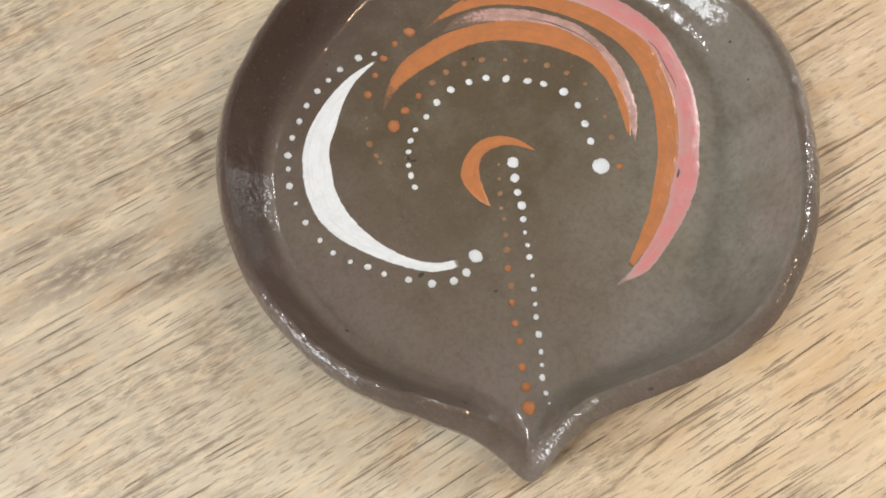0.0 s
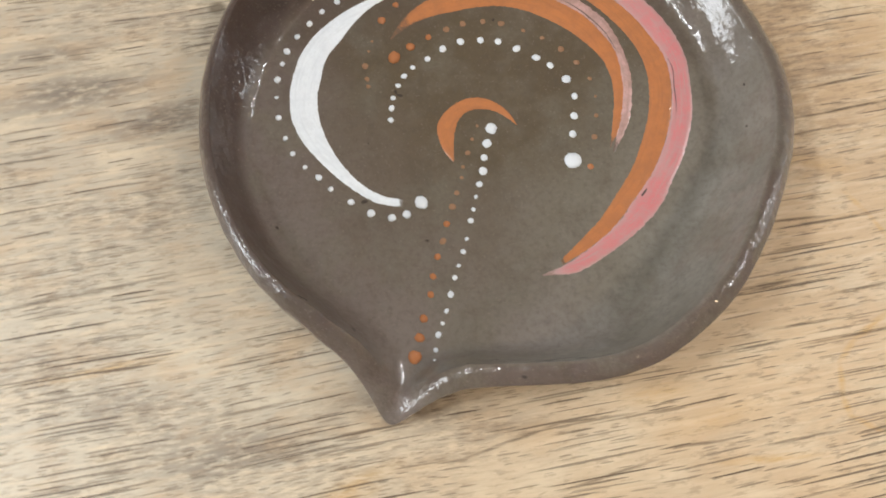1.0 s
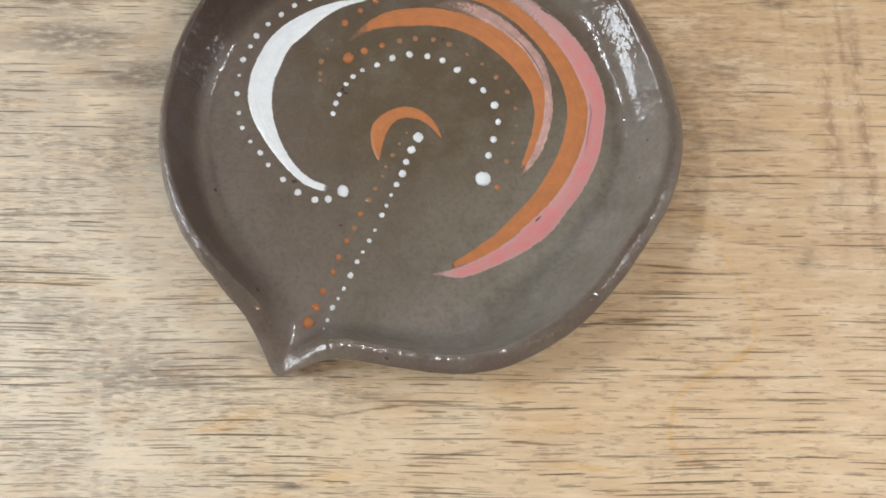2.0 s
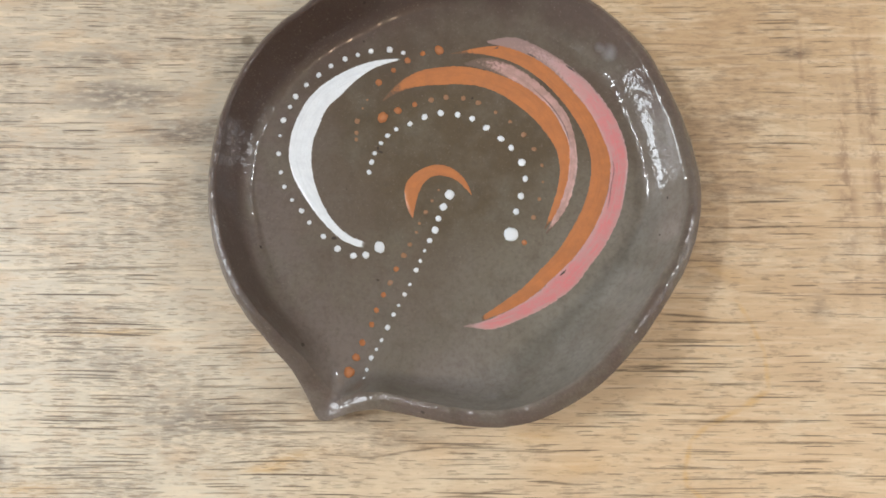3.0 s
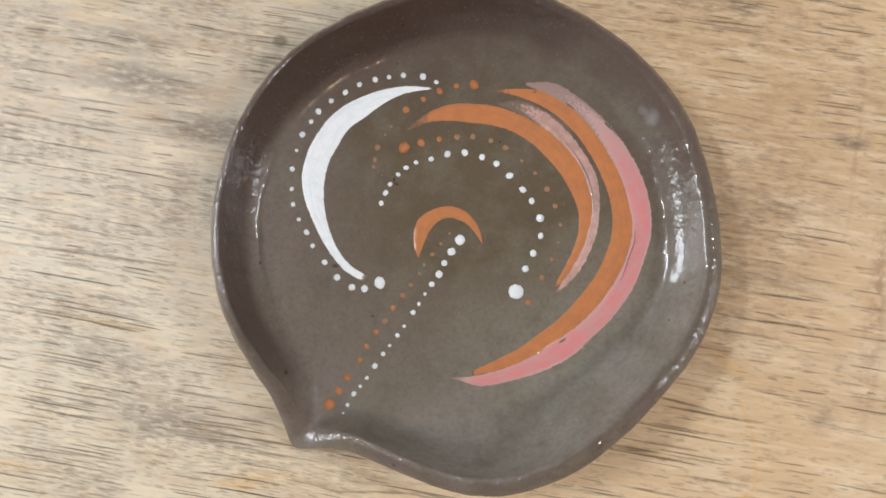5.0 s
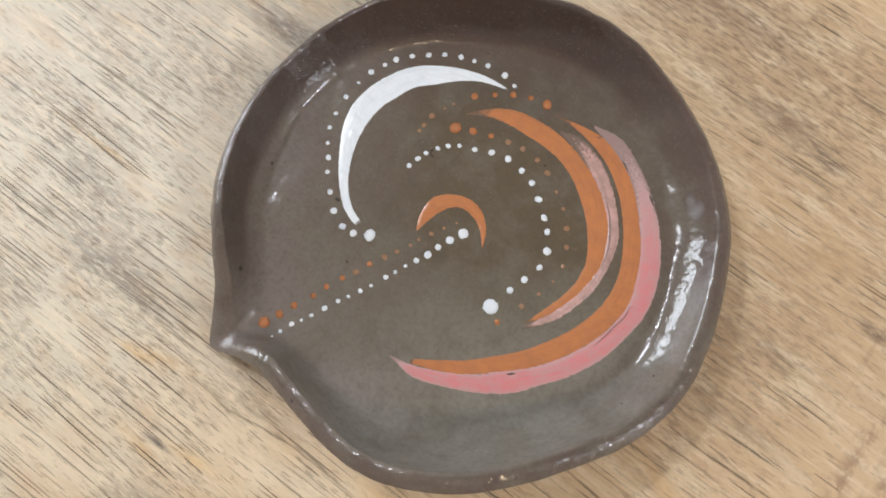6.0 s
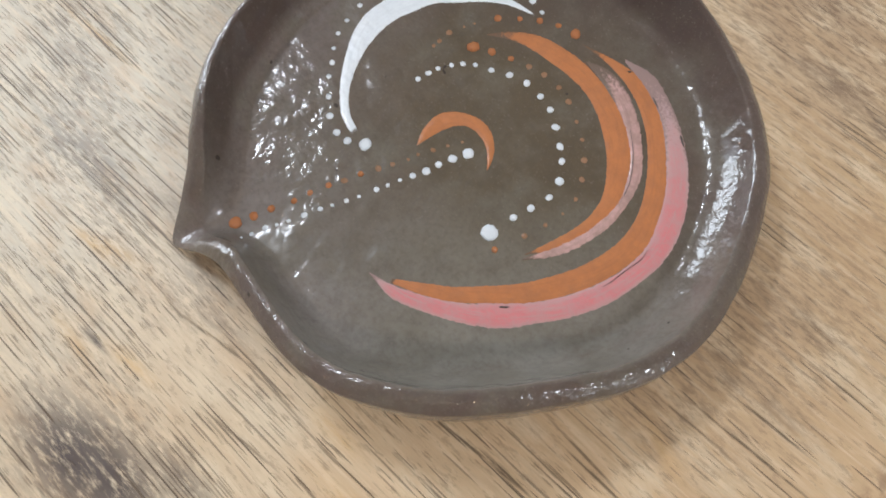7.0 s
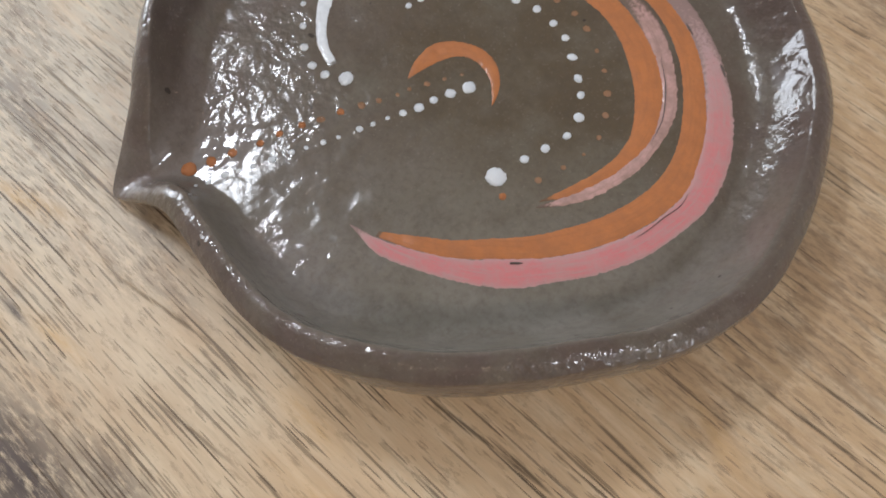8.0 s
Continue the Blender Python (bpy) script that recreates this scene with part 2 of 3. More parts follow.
LINES += [(-86.5, -15.0, 33.1, 0.032, 0.7), (-55.9, -43.8, 13.5, 0.011, 0.6), (-65.9, 45.6, 13.0, -0.004, 0.7), (41.5, -39.3, 14.6, 0.074, 1.0),
         (55.1, -25.9, 11.8, -0.073, 0.8), (67.0, -7.7, 11.8, 0.010, 0.7), (-8.9, -58.6, 16.4, 0.155, 0.7), (11.3, -48.2, 13.4, 0.102, 0.6),
         (7.6, -68.2, 11.3, 0.112, 0.7), (5.7, -57.4, 10.9, -0.074, 0.8), (25.3, -65.8, 7.5, -0.069, 0.7)]
WOOD = wood_material()


def ceramic_material():
    m, tree, shader = material("glazed_brown_clay")
    place = put(tree, "ShaderNodeTexCoord").outputs["Object"]
    flat = put(tree, "ShaderNodeVectorMath", {0: place, 1: (1, 1, 0)}, operation="MULTIPLY").outputs[0]
    out = put(tree, "ShaderNodeVectorMath", {0: flat}, operation="LENGTH").outputs["Value"]
    soft = cloud(tree, place, 45, 3.0, 0.55)
    edge = times(tree, out, times(tree, soft, 0.03), "ADD")
    color = blend(tree, band(tree, edge, 0.045, 0.066), (0.100, 0.073, 0.044, 1), (0.108, 0.077, 0.063, 1))
    # milky glaze on one side, with the soft window sheen there in its colour
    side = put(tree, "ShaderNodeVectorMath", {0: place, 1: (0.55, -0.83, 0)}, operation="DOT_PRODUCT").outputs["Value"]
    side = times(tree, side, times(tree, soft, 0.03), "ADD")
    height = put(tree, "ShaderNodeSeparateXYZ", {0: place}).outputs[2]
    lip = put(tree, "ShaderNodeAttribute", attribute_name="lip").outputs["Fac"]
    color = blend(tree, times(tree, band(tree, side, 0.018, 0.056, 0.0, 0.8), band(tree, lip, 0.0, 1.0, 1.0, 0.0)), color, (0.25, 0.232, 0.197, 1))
    # haze of reflected light on the spout side's floor, put into the colour
    lilac_veil = put(tree, "ShaderNodeVectorMath", {0: place, 1: (-0.75, -0.66, 0)}, operation="DOT_PRODUCT").outputs["Value"]
    lilac_veil = times(tree, lilac_veil, times(tree, soft, 0.03), "ADD")
    color = blend(tree, times(tree, band(tree, lilac_veil, 0.018, 0.05, 0.0, 0.6), band(tree, height, 0.0065, 0.009, 1.0, 0.2)), color, (0.19, 0.155, 0.14, 1))
    cloudy = cloud(tree, stretched(tree, place, 1, 1, 1, (3, 1, 0)), 95, 4.0, 0.6)
    color = blend(tree, band(tree, cloudy, 0.44, 0.64, 0.0, 0.6), color, (0.150, 0.130, 0.098, 1))
    murk = cloud(tree, stretched(tree, place, 1, 0.6, 1, (5, 2, 0)), 210, 4.0, 0.65)
    color = blend(tree, band(tree, murk, 0.5, 0.72, 0.0, 0.35), color, (0.082, 0.062, 0.043, 1))
    # shade on the north-west inner wall, put into the colour
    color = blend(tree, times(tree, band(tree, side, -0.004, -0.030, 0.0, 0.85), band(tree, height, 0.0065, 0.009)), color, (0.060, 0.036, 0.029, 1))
    # the same along the west wall: its shade darkens the colour
    west_shade = put(tree, "ShaderNodeVectorMath", {0: place, 1: (0.93, -0.36, 0)}, operation="DOT_PRODUCT").outputs["Value"]
    west_shade = times(tree, west_shade, times(tree, soft, 0.02), "ADD")
    color = blend(tree, times(tree, band(tree, west_shade, 0.0, -0.022, 0.0, 0.6), band(tree, height, 0.007, 0.0095)), color, (0.054, 0.034, 0.028, 1))
    fine = cloud(tree, place, 900, 4.0, 0.65)
    color = blend(tree, band(tree, fine, 0.45, 0.75, 0.0, 0.4), color, (0.075, 0.055, 0.04, 1))
    dust = cloud(tree, stretched(tree, place, 1, 1, 1, (1, 9, 2)), 2200, 2.0, 0.5)
    color = blend(tree, band(tree, dust, 0.62, 0.75, 0.0, 0.4), color, (0.24, 0.20, 0.165, 1))
    speck = band(tree, cloud(tree, stretched(tree, place, 1, 1, 1, (0, 6, 0)), 420, 1.0, 0.4), 0.785, 0.81)
    color = blend(tree, times(tree, speck, 0.8), color, (0.03, 0.02, 0.015, 1))

    def spot(x, y, z, size, low=0.3):
        far = put(tree, "ShaderNodeVectorMath", {0: place, 1: (x * MM, y * MM, z * MM)}, operation="DISTANCE").outputs["Value"]
        return band(tree, far, low * size * MM, size * MM, 1.0, 0.0)

    for x, y, z, size in PITS:
        color = blend(tree, times(tree, spot(x, y, z, size), 0.85), color, (0.025, 0.016, 0.012, 1))
    for x, y, z, size in MILKY:
        color = blend(tree, times(tree, times(tree, spot(x, y, z, size, 0.1), band(tree, cloudy, 0.3, 0.6)), 0.5), color, (0.40, 0.40, 0.43, 1))
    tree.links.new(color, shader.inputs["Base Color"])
    shader.inputs["Roughness"].default_value = 0.3
    shader.inputs["Specular IOR Level"].default_value = 0.1
    shader.inputs["Coat Weight"].default_value = 1.0
    shader.inputs["Coat IOR"].default_value = 1.42
    tree.links.new(times(tree, band(tree, cloudy, 0.38, 0.66, 0.03, 0.17), band(tree, lip, 0.2, 0.9, 1.0, 0.35)), shader.inputs["Coat Roughness"])
    # broad waves all over, pinholes in patches, and a pimpled lip
    ripple = times(tree, times(tree, cloud(tree, place, 160, 2.0, 0.45), 0.5, "SUBTRACT"), band(tree, height, 0.0075, 0.0115, 1.5, 1.8))
    first = bump(tree, shader, ripple, 0.22, 0.0014)
    patchy = band(tree, cloud(tree, stretched(tree, place, 1, 1, 1, (2, 7, 0)), 60, 2.0, 0.5), 0.42, 0.62, 0.4, 2.0)
    patchy = put(tree, "ShaderNodeMath", {0: patchy, 1: band(tree, lip, 0.1, 0.9, 0.0, 8.0)}, operation="MAXIMUM").outputs[0]
    pimples = times(tree, times(tree, cloud(tree, place, 800, 2.0, 0.5), 0.5, "SUBTRACT"), patchy)
    last = bump(tree, shader, pimples, 0.13, 0.0006, first)
    tree.links.new(last, shader.inputs["Coat Normal"])
    return m


# x, y, z, radius (mm) of pits in the glaze and of milky spots
PITS = [(-50.2, -9.0, 7.5, 1.1), (-43.9, -24.2, 8.5, 1.3), (-36.5, -33.0, 7.0, 1.2), (1.0, -46.5, 8.0, 1.5), (-44, 37, 13, 0.9)]
MILKY = [(9.0, -46.6, 9.0, 2.6), (38.3, 37.6, 10.5, 2.6), (36.0, 39.0, 10.0, 1.6)]


def paint_material(name, light, dark, rough, streak=0.5, bare=1.0, pale=None, hair=0.6):
    """Brushed slip under clear glaze; where the stroke is thin the clay shows through."""
    m, tree, shader = material(name)
    place = put(tree, "ShaderNodeTexCoord").outputs["Object"]
    brushed = cloud(tree, place, 330, 4.0, 0.65)
    color = blend(tree, band(tree, brushed, 0.4, 0.7, 0.0, streak), light, dark)
    along = put(tree, "ShaderNodeAttribute", attribute_name="along").outputs["Fac"]
    over = put(tree, "ShaderNodeAttribute", attribute_name="over").outputs["Fac"]
    hairs = cloud(tree, put(tree, "ShaderNodeCombineXYZ", {0: times(tree, along, 0.11), 1: times(tree, over, 1.5)}).outputs[0], 1.0, 3.0, 0.6)
    color = blend(tree, band(tree, hairs, 0.5, 0.66, 0.0, hair), color, dark)
    dab = cloud(tree, place, 1600, 3.0, 0.6)
    color = blend(tree, band(tree, dab, 0.48, 0.72, 0.0, 0.5), color, dark)
    thin = put(tree, "ShaderNodeAttribute", attribute_name="thin").outputs["Fac"]
    if pale:
        color = blend(tree, band(tree, times(tree, thin, times(tree, brushed, 0.3), "ADD"), 0.1, 0.7), color, pale)
    gaps = times(tree, thin, times(tree, cloud(tree, place, 1300, 3.0, 0.7), 1.0), "ADD")
    color = blend(tree, band(tree, gaps, 0.98, 1.25, 0.0, 0.85 * bare), color, (0.115, 0.088, 0.062, 1))
    tree.links.new(color, shader.inputs["Base Color"])
    shader.inputs["Roughness"].default_value = rough
    first = bump(tree, shader, brushed, 0.5, 0.0003)
    bump(tree, shader, hairs, 0.5, 0.00012, first)
    return m


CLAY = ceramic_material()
WHITE = paint_material("white_slip", (0.79, 0.825, 0.865, 1), (0.66, 0.69, 0.73, 1), 0.2)
ORANGE = paint_material("orange_slip", (0.48, 0.175, 0.062, 1), (0.37, 0.145, 0.06, 1), 0.22, 0.7)
FAINT = paint_material("thin_orange_slip", (0.33, 0.175, 0.095, 1), (0.24, 0.135, 0.08, 1), 0.14)
PINK = paint_material("pink_slip", (0.61, 0.195, 0.20, 1), (0.48, 0.26, 0.25, 1), 0.22, 0.7, bare=0.55, hair=0.95, pale=(0.46, 0.30, 0.29, 1))
PALE = paint_material("pale_pink_slip", (0.55, 0.33, 0.30, 1), (0.33, 0.21, 0.18, 1), 0.22, 0.95)


def plaster(name, color):
    m, tree, shader = material(name)
    place = put(tree, "ShaderNodeTexCoord").outputs["Object"]
    n = cloud(tree, place, 3, 5.0, 0.6)
    tree.links.new(blend(tree, band(tree, n, 0.3, 0.7, 0.0, 0.4), color, tuple(c * 0.85 for c in color[:3]) + (1,)), shader.inputs["Base Color"])
    shader.inputs["Roughness"].default_value = 0.8
    bump(tree, shader, cloud(tree, place, 120, 3.0), 0.2, 0.002)
    return m


PLASTER = plaster("wall_plaster", (0.72, 0.70, 0.67, 1))
CEILING = plaster("ceiling_paint", (0.74, 0.73, 0.71, 1))
FLOORING = plaster("floor_screed", (0.55, 0.51, 0.46, 1))
FRAME = plaster("window_paint", (0.70, 0.69, 0.66, 1))

# ---- the room ----
LX, LY, MX, MY = EAST_X - WEST_X, NORTH_Y - SOUTH_Y, (EAST_X + WEST_X) / 2, (NORTH_Y + SOUTH_Y) / 2
H, MZ = CEIL_Z - FLOOR_Z, (CEIL_Z + FLOOR_Z) / 2


def setting(name, bm, mat, label):
    return tagged(part(name, bm, mat, None, label, smooth=False), kind="structure")


setting("floor", block((LX + 0.4, LY + 0.4, 0.1), (MX, MY, FLOOR_Z - 0.05)), FLOORING, "plain pale screed floor of the room")
setting("ceiling", block((LX + 0.4, LY + 0.4, 0.1), (MX, MY, CEIL_Z + 0.05)), CEILING, "plain pale grey painted ceiling")
setting("wall_north", block((LX + 0.4, 0.2, H), (MX, NORTH_Y + 0.1, MZ)), PLASTER, "plain pale grey plastered wall")
setting("wall_south", block((LX + 0.4, 0.2, H), (MX, SOUTH_Y - 0.1, MZ)), PLASTER, "plain pale grey plastered wall")


def pierced_wall(name, opening, m, low, high):
    """A wall along y with one opening, set into the room by the pose m."""
    y0, y1, z0, z1 = opening
    bits = [block((0.2, y0 - low, H), (0, (y0 + low) / 2, MZ)), block((0.2, high - y1, H), (0, (y1 + high) / 2, MZ)),
            block((0.2, y1 - y0, z0 - FLOOR_Z), (0, (y0 + y1) / 2, (z0 + FLOOR_Z) / 2)), block((0.2, y1 - y0, CEIL_Z - z1), (0, (y0 + y1) / 2, (z1 + CEIL_Z) / 2))]
    ob = setting(name, merge(*bits), PLASTER, "plain plastered wall with one window opening")
    ob.matrix_world = m
    return ob


def window(name, opening, m):
    y0, y1, z0, z1 = opening
    ob = tagged(new(name), "white painted window with a slim frame", "window", kind="structure")
    w, t = 0.025, 0.05
    for y in (y0 + w / 2, y1 - w / 2):
        part("frame", block((t, w, z1 - z0), (0, y, (z0 + z1) / 2), 0.004), FRAME, ob)
    for z in (z0 + w / 2, z1 - w / 2):
        part("frame", block((t, y1 - y0 - 2 * w, w), (0, (y0 + y1) / 2, z), 0.004), FRAME, ob)
    ob.matrix_world = m
    return ob


pierced_wall("wall_west", WEST_WIN, pose(WEST_X - 0.1, 0, 0), SOUTH_Y, NORTH_Y)
pierced_wall("wall_east", EAST_WIN, pose(EAST_X + 0.1, 0, 0), SOUTH_Y, NORTH_Y)
window("window_1", WEST_WIN, pose(WEST_X - 0.04, 0, 0))
window("window_2", EAST_WIN, pose(EAST_X + 0.04, 0, 0))


def ceiling_panel(x, y, length, width):
    """A flat office light: a tray, a trim round it and the lamp's opening."""
    ob = tagged(new("ceiling_light"), "white square ceiling light with a slim metal frame", "ceiling light")
    ob.location = (x, y, CEIL_Z)
    part("housing", block((width, length, 0.02), (0, 0, -0.012), 0.003), FRAME, ob)
    for dx, dy, sx, sy in ((0, length / 2, width, 0.02), (0, -length / 2, width, 0.02), (width / 2, 0, 0.02, length - 0.02), (-width / 2, 0, 0.02, length - 0.02)):
        part("trim", block((sx, sy, 0.05), (dx, dy, -0.026), 0.002), FRAME, ob)


def warm_lamp(x, y):
    ob = tagged(new("ceiling_lamp"), "small round warm lamp under the plain ceiling", "lamp")
    ob.location = (x, y, CEIL_Z)
    bm = bmesh.new()
    bmesh.ops.create_cone(bm, cap_ends=True, segments=48, radius1=0.115, radius2=0.13, depth=0.04)
    bmesh.ops.translate(bm, vec=(0, 0, -0.02), verts=bm.verts)
    part("housing", bm, FRAME, ob)
    m, tree, shader = material("warm_diffuser")
    shader.inputs["Base Color"].default_value = (0.8, 0.75, 0.65, 1)
    shader.inputs["Emission Color"].default_value = (1.0, 0.76, 0.50, 1)
    shader.inputs["Emission Strength"].default_value = 150
    bm = bmesh.new()
    bmesh.ops.create_uvsphere(bm, u_segments=48, v_segments=24, radius=0.1)
    bmesh.ops.scale(bm, vec=(1, 1, 0.3), verts=bm.verts)
    bmesh.ops.translate(bm, vec=(0, 0, -0.05), verts=bm.verts)
    part("diffuser", bm, m, ob)


for px, py, length, width, watts in PANELS:
    ceiling_panel(px, py, length, width)
warm_lamp(1.0, -1.0)

# ---- the table ----
table = tagged(new("wooden_table"), "worn light oak table with dark open grain", "table")
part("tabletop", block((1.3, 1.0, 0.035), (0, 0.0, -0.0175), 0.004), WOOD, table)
for lx in (-0.58, 0.58):
    for ly in (-0.43, 0.43):
        part("leg", block((0.07, 0.07, 0.715), (lx, ly, -0.3925), 0.004), WOOD, table)

# ---- the dish (lengths in mm) ----
RADIUS = [56.75, 0.44, 5.19, 0.54, -0.44, -1.12, 0.12, 0.54, 0.41, 0.65, 0.04, -0.12, -0.2, 0.08, -0.16, 0.12, 0.0]
HEIGHT = [16.55, -0.03, -1.13, -0.69, -2.3, -0.04, -0.93, -0.65, 0.68]
SPOUT_REACH, SPOUT_W1, SPOUT_TIP, SPOUT_AT, SPOUT_DROP, SPOUT_W2 = 10.788, 0.146, 0.033, 4.169, -11.973, 0.131


def series(c, a):
    return c[0] + sum(c[2 * n - 1] * math.cos(n * a) + c[2 * n] * math.sin(n * a) for n in range(1, (len(c) + 1) // 2))


def spout(a, tip):
    d = (a - SPOUT_AT + math.pi) % (2 * math.pi) - math.pi
    w = SPOUT_W1 + (SPOUT_W2 - SPOUT_W1) * (0.5 + 0.5 * math.tanh(d / 0.03))
    return math.exp(-(math.sqrt(d * d + tip * tip) - tip) / w)


def rim_at(a):
    """Outer radius, inner radius and height of the rim in the direction a."""
    g, base = spout(a, SPOUT_TIP), series(RADIUS, a)
    wob = 0.35 * noise.noise((3.5 * math.cos(a), 3.5 * math.sin(a), 2.0)) + 0.16 * noise.noise((14 * math.cos(a), 14 * math.sin(a), 5.0))
    up = 0.5 * noise.noise((4 * math.cos(a), 4 * math.sin(a), 9.0)) + 0.2 * noise.noise((15 * math.cos(a), 15 * math.sin(a), 7.0))
    outer = base + SPOUT_REACH * g + wob
    inner = base + (SPOUT_REACH - 4.0) * spout(a, 0.06) - (3.3 + 0.7 * math.cos(a + 0.4)) + wob
    return outer, inner, series(HEIGHT, a) + SPOUT_DROP * g + up


def bed(x, y):
    """The height of the floor of the dish."""
    dip = 0.9 * math.exp(-((x + 24) ** 2 + (y + 42) ** 2) / 400)
    return 5.7 + 0.03 * y - dip + 0.16 * noise.noise((x * 0.12, y * 0.12, 1.0)) + 0.07 * noise.noise((x * 0.3, y * 0.3, 4.0))


def wall_start(a):
    """Where the wall begins, as a share of the inner radius: nearly the same all round."""
    south_east = (a + 0.85 + math.pi) % (2 * math.pi) - math.pi
    return 0.862 - 0.012 * math.cos(a - 0.2) - 0.06 * math.exp(-(south_east / 0.6) ** 2)


def inside(x, y):
    """The height of the inner surface over a point."""
    a, r = math.atan2(y, x), math.hypot(x, y)
    _, inner, top = rim_at(a)
    low, s = bed(x, y), wall_start(a)
    u = max(0.0, min(1.0, (r / inner - s) / (1 - s)))
    ridge = 0.13 * noise.noise((r * 0.55, 2.5 * math.cos(a), 2.5 * math.sin(a))) * 4 * u * (1 - u)
    return low + (top + 0.5 - low) * u ** (1.5 + 0.33 * (1 + math.cos(a + 0.9))) + ridge


def dish_body():
    turns, verts, faces = 600, [(0, 0, bed(0, 0))], []
    flat, slope, lip, outside = 60, 26, 14, 16
    for i in range(turns):
        a = 2 * math.pi * i / turns
        c, s = math.cos(a), math.sin(a)
        outer, inner, top = rim_at(a)
        start = wall_start(a)
        shares = [start * (k + 1) / flat for k in range(flat)] + [start + (1 - start) * (k + 1) / slope for k in range(slope)]
        for q in shares:
            x, y = q * inner * c, q * inner * s
            verts.append((x, y, inside(x, y)))
        lean = 2.2 - 0.8 * math.cos(a + 0.4)
        for k in range(1, lip + 1):
            w = math.pi * (1 - k / lip)
            f = (1 + math.cos(w)) / 2
            verts.append(((inner + f * (outer - inner)) * c, (inner + f * (outer - inner)) * s, top + 0.5 + 0.85 * (1 - (2 * f - 1) ** 2) - lean * f))
        under = math.exp(-((a - 4.75) / 0.45) ** 2)  # the rim overhangs beside the spout
        foot = min(outer * (0.84 - 0.12 * under), outer - 6)
        for k in range(1, outside + 1):
            v = k / outside
            r = outer - (outer - foot) * v ** (3 - 1.7 * under) + 0.3 * math.sin(math.pi * v)
            verts.append((r * c, r * s, (top + 0.5 - lean) * (1 - v)))
    rings = flat + slope + lip + outside
    for i in range(turns):
        j = (i + 1) % turns
        faces.append((0, 1 + i * rings, 1 + j * rings))
        for k in range(rings - 1):
            faces.append((1 + i * rings + k, 1 + i * rings + k + 1, 1 + j * rings + k + 1, 1 + j * rings + k))
    faces.append(tuple(1 + i * rings + rings - 1 for i in range(turns)))
    mesh = bpy.data.meshes.new("dish_body")
    mesh.from_pydata([(x * MM, y * MM, z * MM) for x, y, z in verts], [], faces)
    bm = bmesh.new()
    bm.from_mesh(mesh)
    bpy.data.meshes.remove(mesh)
    # how near the rim a point lies: 0 on the inside, 1 on the lip and the outside
    lip_share = bm.verts.layers.float.new("lip")
    for n, v in enumerate(bm.verts):
        k = (n - 1) % rings - flat - slope if n else -99
        v[lip_share] = max(0.0, min(1.0, (k + 3) / 6))
    return bm


dish = tagged(new("ceramic_dish"), "brown glazed teardrop ceramic dish with painted crescents, on a wooden table", "dish")
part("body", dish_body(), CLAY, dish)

# dots of slip: x, y, radius
MOON_DOTS = [(-12.4, 39.0, 0.55), (-15.8, 39.8, 0.82), (-20.5, 39.4, 0.68), (-23.8, 38.4, 0.55), (-27.0, 37.3, 0.68), (-30.5, 35.5, 0.62),
    (-33.5, 33.1, 0.68), (-36.5, 30.5, 0.62), (-39.1, 27.5, 0.75), (-40.4, 24.8, 0.55), (-41.9, 21.4, 0.75), (-42.6, 17.4, 0.41), (-42.8, 12.8, 0.62),
    (-42.1, 8.1, 0.55), (-41.1, 4.5, 0.55), (-39.1, 1.2, 0.48), (-36.7, -1.5, 0.68), (-34.7, -4.4, 0.55), (-31.2, -7.8, 0.68), (-27.7, -10.8, 0.82),
    (-23.8, -12.5, 0.82), (-20.8, -12.3, 0.89), (-17.5, -10.4, 1.37)]
ARC_DOTS = [(-20.4, 8.2, 0.62), (-19.8, 10.8, 0.68), (-19.1, 13.0, 0.55), (-17.6, 15.6, 0.55), (-16.0, 17.5, 0.62), (-13.9, 19.1, 0.55),
    (-10.5, 20.5, 0.68), (-6.9, 22.3, 0.82), (-2.9, 23.3, 0.82), (1.3, 22.9, 0.75), (4.9, 21.9, 0.75), (8.4, 19.6, 0.82), (12.0, 16.8, 0.82),
    (14.5, 14.5, 0.75), (17.1, 10.8, 0.96), (17.9, 6.7, 0.75), (16.8, 2.4, 0.82), (15.6, -1.5, 0.82), (14.3, -7.1, 1.8)]
STEM_DOTS = [(-0.6, 2.7, 1.23), (-2.1, -0.4, 0.96), (-3.3, -3.3, 0.75), (-4.1, -6.1, 0.89), (-5.4, -8.7, 0.68), (-6.6, -11.2, 0.41),
    (-7.6, -13.7, 0.48), (-8.6, -15.9, 0.62), (-10.1, -19.4, 0.41), (-11.3, -21.8, 0.55), (-12.7, -24.4, 0.41), (-13.9, -26.6, 0.55),
    (-15.3, -29.7, 0.68), (-16.7, -32.7, 0.48), (-17.9, -34.9, 0.41), (-19.1, -36.9, 0.62), (-20.1, -39.7, 0.48), (-20.7, -41.7, 0.27)]
STEM_ORANGE = [(-3.3, 3.8, 0.27), (-4.9, 1.1, 0.34), (-6.4, -1.7, 0.48), (-7.9, -4.5, 0.34), (-8.6, -6.7, 0.34), (-10.2, -9.7, 0.48),
    (-11.6, -12.4, 0.62), (-13.4, -15.7, 0.68), (-14.8, -19.0, 0.62), (-16.4, -21.9, 0.68), (-18.0, -25.6, 0.68), (-19.1, -29.0, 0.68),
    (-21.3, -33.3, 0.82), (-22.7, -36.8, 0.96), (-24.3, -40.3, 1.37)]
